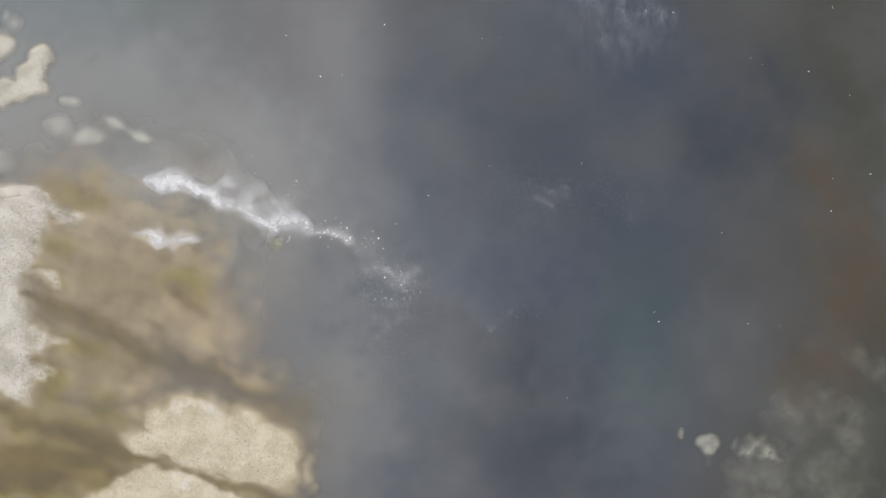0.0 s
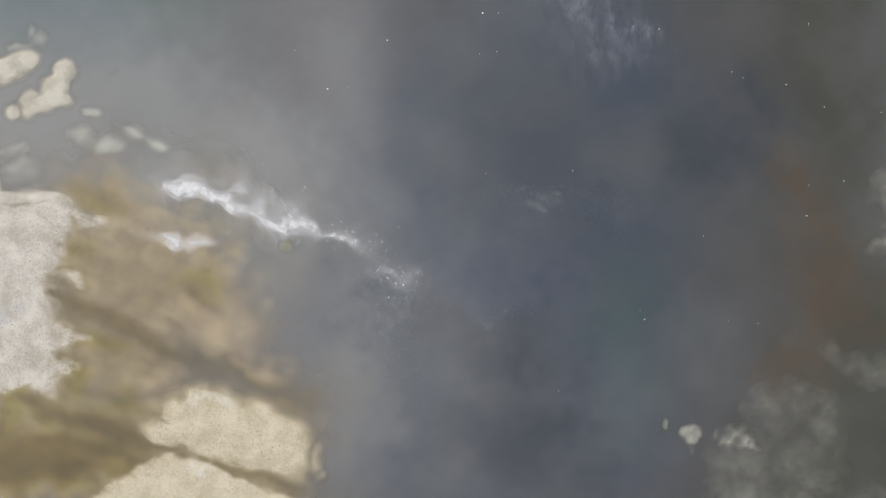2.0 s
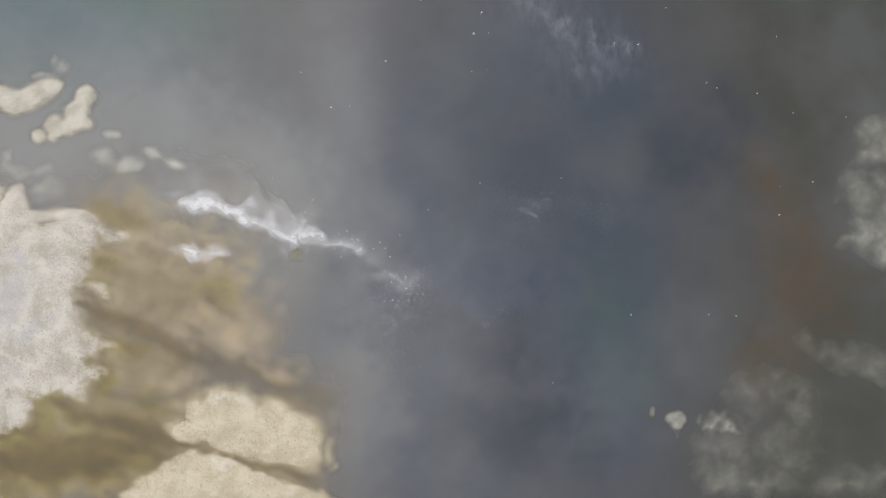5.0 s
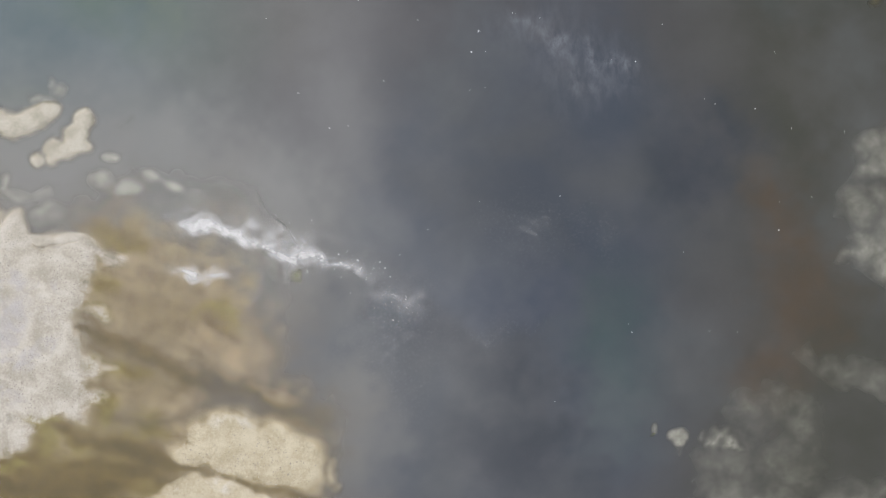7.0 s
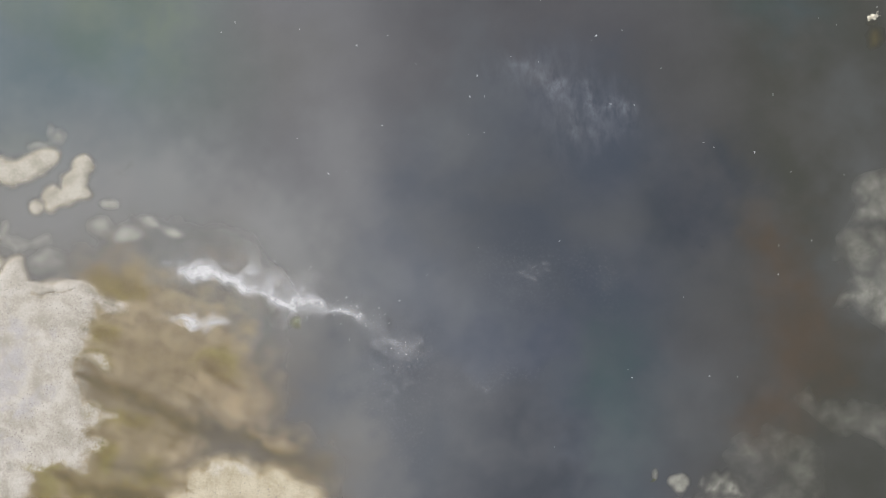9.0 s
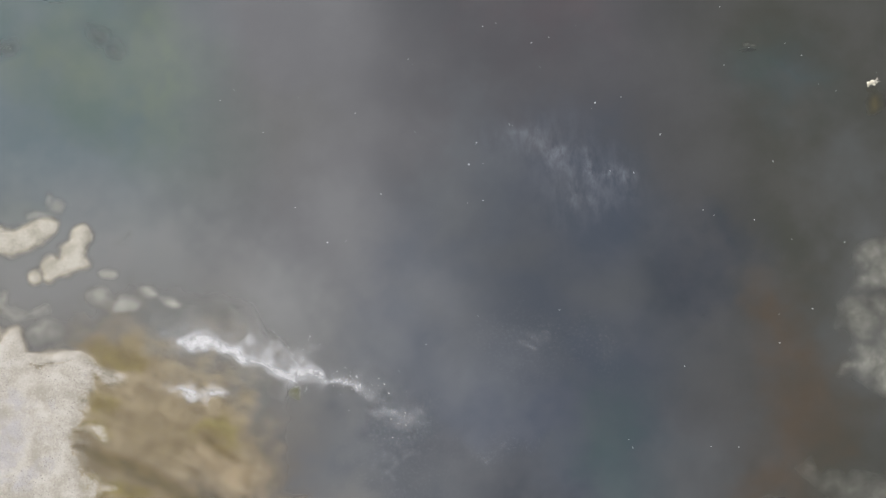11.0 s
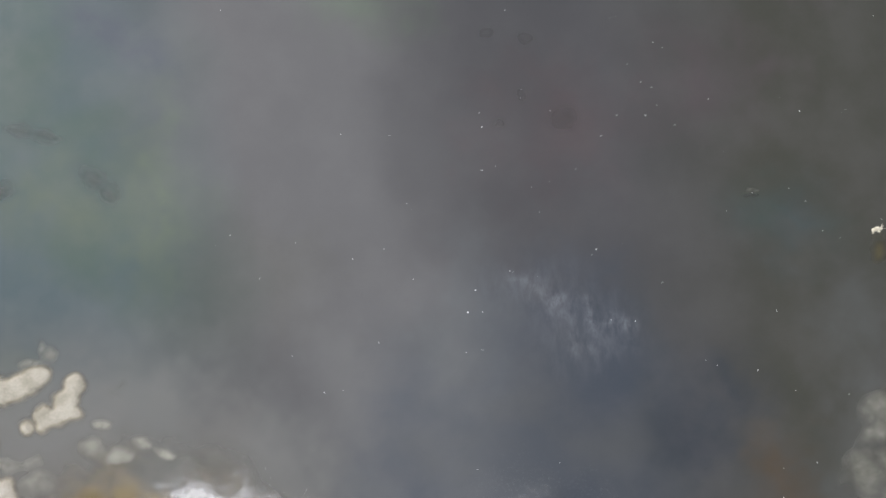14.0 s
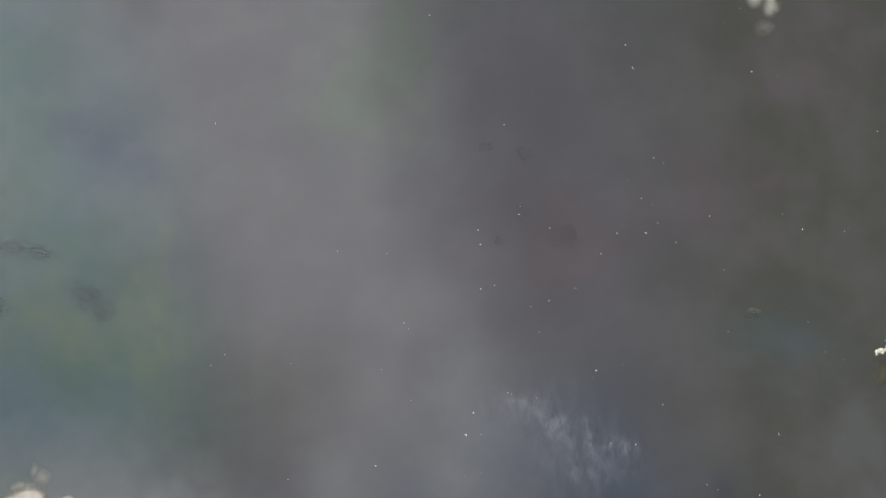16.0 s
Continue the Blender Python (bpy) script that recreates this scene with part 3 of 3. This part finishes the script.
SALTY = [blob(-55.4, 1.3, 3.59, 6.47, -2), blob(-52.2, -3.1, 2.87, 2.87, -2), blob(-55.0, -8.0, 3.23, 1.80, -2), blob(-28.0, -12.1, 4.31, 1.15, -2), blob(-29.5, -20.8, 4.31, 0.86, -10)]
TOP = BASE.copy()
CLOD_FIELDS = []
for b in BANKS:
    reach = b[5] * 1.1 + b[6] * 2.0
    bx0, by0 = max(-90, min(f.bounds[0] for f in b[7]) - reach), max(-60, min(f.bounds[1] for f in b[7]) - reach)
    bx1, by1 = max(f.bounds[2] for f in b[7]) + reach, max(f.bounds[3] for f in b[7]) + reach
    xs, ys = np.arange(bx0, bx1, 0.2), np.arange(by0, by1, 0.2)
    gx, gy = np.meshgrid(xs, ys)
    z, k = bank_height(gx, gy, bed_height(gx, gy), b)
    thing = sheet(b[0], xs, ys, z, b[3], {"salt": area_grid(xs, ys, SALTY, 4.0, 2.0), "share": k, **covers(xs, ys)}, keep=k > 0.004)
    tagged(thing, b[1], b[2], group="weed and algae on the bed" if b[3] in (WEED, DIM_WEED, ALGAE, OCHRE_WEED) else "pale banks and shoals of the lagoon")
    if b[4] > 0.02:
        CLOD_FIELDS.append((thing, b, 5.0 if b[0] == "sand_flat" else 4.0))
    cut = box_of(XS, YS, b[7], b[5] * 1.1 + b[6] * 2.0 + 0.5)
    TOP[cut] = np.maximum(TOP[cut], bank_height(GX[cut], GY[cut], BASE[cut], b)[0])

# ---- water ----
TINTS = {
    "weed_tone": (1.6, 1.2, [blob(-42.2, 51.4, 2.76, 1.45, -41), blob(-44.5, 53.4, 1.60, 1.02, -23), blob(-51.2, 59.1, 3.48, 0.94, -11), blob(-55.8, 51.6, 1.89, 0.73, -3)]),   # puts the weed beds' dark tone into the water above them
    # broad dark and pale patches that tune the water's tone
    "ink": (5.5, 3.5, [blob(6.9, -8.4, 5.75, 3.59, -2), blob(-3.2, -3.4, 5.39, 2.73, -2), blob(6.5, -17.8, 9.34, 5.03, -2), blob(-6.3, 0.9, 2.87, 3.59, -2), blob(31.9, 16.9, 4.31, 4.31, -2), blob(36.6, 22.6, 2.87, 2.87, -2)]),
    "pale_patches": (7.0, 4.5, [blob(5.7, 33.5, 5.03, 8.62, -2), blob(53.8, 28.0, 4.31, 8.62, -2), blob(54.0, 11.7, 4.31, 9.34, -2), blob(32.4, -9.6, 4.31, 4.31, -2), blob(6.1, 4.8, 5.03, 2.87, -2), blob(20.1, -14.1, 5.03, 4.31, -2), blob(-55.5, 72.8, 1.81, 5.08, -2)]),
    "rust": (6.0, 4.0, [band(43.3, 14.3, 44.2, 6.3, 1.44, 1.87), band(44.2, 6.3, 45.0, -2.3, 2.44, 1.87), band(45.8, 3.4, 42.1, -7.9, 2.16, 1.72), blob(40.4, -7.8, 2.87, 2.16, -2), blob(47.4, 0.5, 2.16, 4.31, -2), blob(38.8, -10.6, 2.16, 1.44, -2)]),
    "rose": (8.0, 5.0, [blob(16.9, 57.2, 10.17, 6.54, -2), blob(36.3, 63.0, 6.54, 4.36, -2), blob(50.8, 79.6, 4.36, 3.63, -2)]),
    "blue": (3.5, 2.5, [blob(-42.7, 73.7, 5.81, 1.60, -22), blob(-36.7, 69.6, 3.63, 1.31, -22), band(16.1, 0.9, 14.9, -7.6, 0.72, 1.01), band(14.9, -7.6, 14.6, -16.0, 1.01, 0.72), blob(8.1, 1.1, 7.90, 3.59, -2)]),
    "green": (8.0, 4.0, [blob(-35.5, 49.9, 3.63, 10.88, -3), blob(-48.2, 49.0, 6.53, 3.63, -3), blob(-6.5, 79.5, 5.5, 6.0, -22), blob(-2.5, 87.5, 4.36, 3.63, -2)]),
}
# the last two rows also paint the cloud's pale reflection into the water
SILT_AND_SHEEN = [(0.68, 9.0, [blob(-44.4, 21.6, 18.67, 10.77, -10), blob(-22.6, 14.3, 8.62, 8.62, -2)]), (0.6, 5.0, [blob(-33.5, 9.9, 8.62, 2.87, -10)]), (0.25, 5.0, [band(-12.9, 29.5, -13.3, 7.5, 2.87, 4.31), blob(-12.8, -6.8, 3.23, 7.18, -2)]), (0.20, 5.0, [blob(-10.9, -16.7, 5.74, 4.31, -2), blob(-10.4, 10.3, 4.31, 2.87, -2)])]
silt = 0.0
for much, edge, forms in SILT_AND_SHEEN:
    silt = np.maximum(silt, much * area_grid(XS, YS, forms, edge, 3.0))
tannin = np.maximum(area_grid(XS, YS, SHALLOWS[0][2], 9.0, 3.0), 0.8 * area_grid(XS, YS, [blob(-49.7, 19.2, 12.93, 7.54, -2)], 6.0, 3.0))
mauve = np.clip(1 - area_grid(XS, YS, [blob(12.2, 15.5, 21.54, 23.70, -2), blob(4.3, -5.9, 27.29, 23.70, -2), blob(17.1, 23.1, 11.96, 13.78, -3)], 7.0, 3.0), 0, 1)
plume = np.max([much * area_grid(XS, YS, forms, edge, wobble) for much, edge, wobble, forms in (
    (1.0, 1.2, 0.9, [blob(16.2, 34.8, 1.44, 0.93, -2), band(20.1, 34.4, 20.2, 30.7, 0.29, 0.50), blob(22.6, 31.6, 0.86, 0.65, -2), blob(24.1, 31.1, 0.57, 0.50, -2)]),
    (0.6, 1.9, 1.2, [band(10.2, 38.3, 15.8, 35.7, 0.57, 1.01), blob(16.8, 33.2, 1.87, 1.44, -2), band(18.3, 32.3, 17.8, 27.4, 0.43, 0.65), band(20.1, 30.7, 19.9, 28.1, 0.57, 0.65), blob(23.3, 31.3, 2.01, 1.01, -2)]),
    (0.26, 4.0, 2.0, [blob(15.0, 35.0, 7.18, 2.73, -17), blob(19.9, 30.3, 5.03, 4.31, -2)]))], axis=0)
brownish = np.clip((GX - 20) / 24 + 0.8 * fbm(GX, GY, 30, 3, 71), 0, 1)
brownish = np.maximum(brownish, 0.6 * area_grid(XS, YS, [blob(-27.5, 39.0, 13.64, 7.90, -2), blob(-25.3, 37.5, 9.43, 4.35, 17)], 8.0, 4.0))
teal = np.maximum(0.55 * area_grid(XS, YS, [blob(20.7, -6.4, 4.31, 8.62, -2), blob(46.0, 43.9, 4.35, 1.89, -18)], 7.0, 3.0), np.clip((-GX - 16 - 0.32 * np.clip(GY - 40, 0, 60)) / 22 + 0.7 * fbm(GX, GY, 26, 3, 72), 0, 1) * np.clip((GY - 18) / 18, 0, 1))
grain = np.maximum(area_grid(XS, YS, [blob(-6.4, -4.2, 5.74, 7.90, -2), blob(12.0, 10.4, 6.46, 4.31, -2), blob(7.3, -2.4, 5.74, 1.44, -2), blob(-6.2, 1.9, 5.03, 1.87, 23), blob(19.9, 8.0, 2.15, 1.87, -2)], 4.0, 3.0), 0.08)
water = sheet("water", XS, YS, np.zeros_like(GX), WATER,
              {"depth": np.clip(-TOP, 0, 1), "silt": silt, "brownish": brownish, "teal": teal, "grain": grain, "tannin": tannin, "mauve": mauve, "plume": plume, **{k: area_grid(XS, YS, forms, edge, wobble) for k, (edge, wobble, forms) in TINTS.items()}})
water.visible_shadow = False   # lets the daylight down to the bed
tagged(water, "calm silty grey-blue lagoon water", "water", kind="structure")


# ---- foam and scum that floats on the water ----
def lump(bm, place, r, flatness, rng, sides=5):
    """A small uneven stone: a jittered ring between two tips."""
    turn = rng.random() * 6.28
    ring = [bm.verts.new((place[0] + r * (0.7 + 0.6 * rng.random()) * math.cos(turn + 6.283 * i / sides),
                          place[1] + r * (0.7 + 0.6 * rng.random()) * math.sin(turn + 6.283 * i / sides),
                          place[2] + r * flatness * 0.3 * rng.random())) for i in range(sides)]
    tip = bm.verts.new((place[0] + 0.2 * r * rng.random(), place[1], place[2] + r * flatness))
    foot = bm.verts.new((place[0], place[1], place[2] - r * flatness))
    for i in range(sides):
        bm.faces.new((ring[i], ring[(i + 1) % sides], tip))
        bm.faces.new((ring[(i + 1) % sides], ring[i], foot))


def part(name, bm, mat, parent=None, label=""):
    me = bpy.data.meshes.new(name)
    bm.to_mesh(me)
    bm.free()
    me.materials.append(mat)
    ob = new(name, me)
    ob.parent = parent
    if label:
        ob["label"] = label
    return ob


def foam(label, edge, wobble, strength, *forms):
    x0, y0 = min(f.bounds[0] for f in forms) - 4, min(f.bounds[1] for f in forms) - 4
    x1, y1 = max(f.bounds[2] for f in forms) + 4, max(f.bounds[3] for f in forms) + 4
    xs, ys = np.arange(x0, x1, 0.2), np.arange(y0, y1, 0.2)
    gx, gy = np.meshgrid(xs, ys)
    k = area(gx, gy, forms, edge, wobble)
    ob = sheet("foam_streak", xs, ys, np.full_like(gx, 0.006) + 0.01 * k, FOAM, {"amount": k * strength}, keep=k > 0.02)
    if strength > 0.4:
        rng, bm = random.Random(len(label)), bmesh.new()
        spots = np.array([(rng.uniform(x0, x1), rng.uniform(y0, y1)) for _ in range(int((x1 - x0) * (y1 - y0) * 9))])
        shares = area(spots[:, 0], spots[:, 1], forms, edge + 0.5, wobble)
        for (px, py), share in zip(spots, shares):
            if rng.random() < 0.25 * strength * share:
                lump(bm, (px, py, 0.012), 0.018 + 0.04 * rng.random() ** 2, 0.35, rng, 5)
        part("froth", bm, FLECK, ob, "small white clots of froth")["kind"] = "stuff"
    return tagged(ob, label, "foam", group="streaks of foam on the lagoon")


foam("long white ragged streak of foam on the water", 1.15, 1.3, 0.95,
     band(-32.6, 11.8, -29.1, 11.2, 0.79, 1.01), band(-29.1, 11.1, -25.4, 9.6, 0.93, 0.65), band(-25.4, 9.5, -20.5, 7.9, 0.43, 0.50), band(-20.5, 7.8, -16.5, 7.0, 0.72, 0.65), band(-16.5, 6.9, -11.5, 5.4, 0.50, 0.22))
foam("veil of white foam specks along the edge of a streak", 2.6, 1.8, 0.62,
     band(-32.7, 12.1, -25.5, 10.3, 1.29, 1.44), band(-25.5, 10.1, -19.0, 8.2, 1.44, 1.29), band(-19.0, 8.1, -9.8, 4.8, 0.93, 0.36))
foam("thin veil of white specks on grey water", 2.8, 2.4, 0.45,
     blob(-23.7, 10.9, 3.16, 2.01, -22), band(-24.8, 10.2, -16.1, 8.5, 1.72, 1.15), blob(-34.4, 13.0, 1.72, 1.15, -12), blob(-33.6, 10.7, 1.29, 1.72, -12), band(-10.5, 4.7, -4.8, 2.3, 0.57, 1.01), blob(-7.0, 1.7, 2.87, 1.87, -2))
foam("small pale patch of scum beside a brown shoal", 1.1, 0.6, 0.85, blob(-32.2, 5.9, 1.87, 0.65, -10), band(-31.7, 5.7, -27.6, 5.3, 0.72, 0.43), blob(-32.4, 5.1, 1.01, 0.43, -22))
foam("faint dusty veil of scum beside a brown shoal", 2.2, 2.0, 0.42, blob(-31.3, 5.8, 3.45, 1.29, -8), blob(-34.9, 5.2, 2.16, 0.86, -2), blob(-27.7, 5.3, 2.59, 0.72, -2))
for where in (blob(-6.2, 1.9, 4.31, 1.44, 23), blob(-6.4, -4.9, 3.95, 4.31, -2), blob(12.0, 10.2, 4.31, 2.15, 13), blob(6.6, -2.4, 3.95, 0.57, -2), blob(20.2, 8.0, 1.58, 1.29, -2)):
    foam("faint dusting of pale specks on dark water", 3.0, 3.0, 0.2, where)


# ---- small things ----
def clods(owner, b, density, seed):
    """Grit and clods of mud strewn over a bank that stands above the water."""
    rng = random.Random(seed)
    x0, y0 = min(f.bounds[0] for f in b[7]), min(f.bounds[1] for f in b[7])
    x1, y1 = max(f.bounds[2] for f in b[7]), max(f.bounds[3] for f in b[7])
    x0, y0, x1, y1 = max(x0, -66), max(y0, -36), min(x1, 66), min(y1, 100)
    count = int((x1 - x0) * (y1 - y0) * density)
    px = np.array([rng.uniform(x0, x1) for _ in range(count)])
    py = np.array([rng.uniform(y0, y1) for _ in range(count)])
    z, k = bank_height(px, py, bed_height(px, py), b)
    crowd = fbm(px, py, 6.0, 3, 81)
    bm = bmesh.new()
    for x, y, h, share, c in zip(px, py, z, k, crowd):
        if share > 0.75 and rng.random() < 3.4 * c:
            lump(bm, (x, y, h), 0.035 + 0.07 * rng.random() ** 2, 0.5, rng, 4)
    grit = part("grit", bm, CLOD, owner, "dark grey mud clods strewn on the sand")
    grit["kind"] = "stuff"


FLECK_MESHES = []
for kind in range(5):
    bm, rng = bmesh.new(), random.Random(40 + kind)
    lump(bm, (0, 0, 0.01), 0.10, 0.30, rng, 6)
    me = bpy.data.meshes.new("white_fleck")
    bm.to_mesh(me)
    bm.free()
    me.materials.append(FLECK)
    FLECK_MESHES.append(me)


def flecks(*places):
    """Single white flecks of unknown kind that lie scattered on the water."""
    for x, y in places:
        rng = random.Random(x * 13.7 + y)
        ob = new("white_fleck", rng.choice(FLECK_MESHES))
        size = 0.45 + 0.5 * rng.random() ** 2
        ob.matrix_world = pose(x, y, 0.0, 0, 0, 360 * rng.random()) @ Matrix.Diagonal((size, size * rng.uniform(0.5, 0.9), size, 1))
        tagged(ob, "tiny white fleck on the water", "foam fleck", group="flecks of foam on the lagoon")


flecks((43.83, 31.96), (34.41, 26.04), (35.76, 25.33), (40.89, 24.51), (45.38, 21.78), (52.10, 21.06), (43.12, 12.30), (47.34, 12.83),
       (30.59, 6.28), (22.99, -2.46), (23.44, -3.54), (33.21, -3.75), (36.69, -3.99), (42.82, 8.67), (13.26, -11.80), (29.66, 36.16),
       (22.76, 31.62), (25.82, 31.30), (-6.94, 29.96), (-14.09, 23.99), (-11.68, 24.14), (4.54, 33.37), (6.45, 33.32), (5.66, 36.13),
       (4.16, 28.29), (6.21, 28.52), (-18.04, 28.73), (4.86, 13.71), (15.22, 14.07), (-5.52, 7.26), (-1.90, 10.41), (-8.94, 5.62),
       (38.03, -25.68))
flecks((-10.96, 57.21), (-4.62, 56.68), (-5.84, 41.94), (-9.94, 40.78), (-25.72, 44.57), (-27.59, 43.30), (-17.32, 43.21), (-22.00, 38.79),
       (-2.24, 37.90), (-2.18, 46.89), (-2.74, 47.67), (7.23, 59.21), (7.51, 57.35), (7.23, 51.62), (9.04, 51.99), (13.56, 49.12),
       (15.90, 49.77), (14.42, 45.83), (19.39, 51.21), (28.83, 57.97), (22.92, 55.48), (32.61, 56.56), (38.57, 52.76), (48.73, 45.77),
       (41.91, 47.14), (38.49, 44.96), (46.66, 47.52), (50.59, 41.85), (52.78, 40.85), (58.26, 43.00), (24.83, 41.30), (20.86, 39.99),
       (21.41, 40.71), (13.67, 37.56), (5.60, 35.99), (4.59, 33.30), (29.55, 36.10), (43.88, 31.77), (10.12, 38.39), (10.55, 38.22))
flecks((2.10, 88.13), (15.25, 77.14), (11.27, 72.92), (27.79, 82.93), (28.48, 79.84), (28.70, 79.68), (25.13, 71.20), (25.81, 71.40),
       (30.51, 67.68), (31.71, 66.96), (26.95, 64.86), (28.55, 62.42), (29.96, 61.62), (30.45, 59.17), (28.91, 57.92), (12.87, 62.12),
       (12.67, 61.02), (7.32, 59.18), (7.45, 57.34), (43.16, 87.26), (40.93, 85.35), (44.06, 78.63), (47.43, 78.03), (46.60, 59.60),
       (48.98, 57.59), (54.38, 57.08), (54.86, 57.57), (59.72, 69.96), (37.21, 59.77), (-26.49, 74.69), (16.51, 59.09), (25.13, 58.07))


def tube(bm, start, end, r0, r1, sides=6):
    """A tapering stick between two places."""
    a, b = Vector(start), Vector(end)
    turn = (b - a).to_track_quat("Z", "Y")
    rings = []
    for at, r in ((a, r0), (a.lerp(b, 0.55) + Vector((0.03, 0.04, 0.02)), 0.5 * (r0 + r1)), (b, r1)):
        rings.append([bm.verts.new(at + turn @ Vector((r * math.cos(6.283 * i / sides), r * math.sin(6.283 * i / sides), 0))) for i in range(sides)])
    for lo, hi in zip(rings, rings[1:]):
        for i in range(sides):
            bm.faces.new((lo[i], lo[(i + 1) % sides], hi[(i + 1) % sides], hi[i]))
    bm.faces.new(rings[0][::-1])
    bm.faces.new(rings[-1])


def islet(x, y):
    """A heap of crusted stones with bleached sticks on it, in brown shallows."""
    rng = random.Random(5)
    heap = tagged(new("stone_heap"), "pale crusted stone heap with bleached sticks in brown water", "stone heap")
    heap.location = (x, y, -0.10)
    for dx, dy, r in ((-0.45, 0.0, 0.30), (0.0, 0.05, 0.36), (0.42, 0.12, 0.26), (-0.62, -0.42, 0.17), (0.2, -0.22, 0.2), (-0.2, 0.25, 0.18)):
        bm = bmesh.new()
        lump(bm, (dx, dy, 0.06), r, 0.6, rng, 8)
        bmesh.ops.subdivide_edges(bm, edges=bm.edges[:], cuts=1, smooth=0.6, use_grid_fill=True)
        part("stone", bm, CRUST, heap)
    for start, end in (((-0.3, -0.1, 0.15), (0.75, 0.45, 0.38)), ((0.1, 0.1, 0.2), (0.95, 0.1, 0.25)), ((0.3, 0.2, 0.2), (0.6, 0.75, 0.3))):
        bm = bmesh.new()
        tube(bm, start, end, 0.045, 0.015)
        part("stick", bm, STICK, heap, "bleached grey stick")


islet(57.62, 41.67)

for owner, b, density in CLOD_FIELDS:
    clods(owner, b, density, len(b[1]))
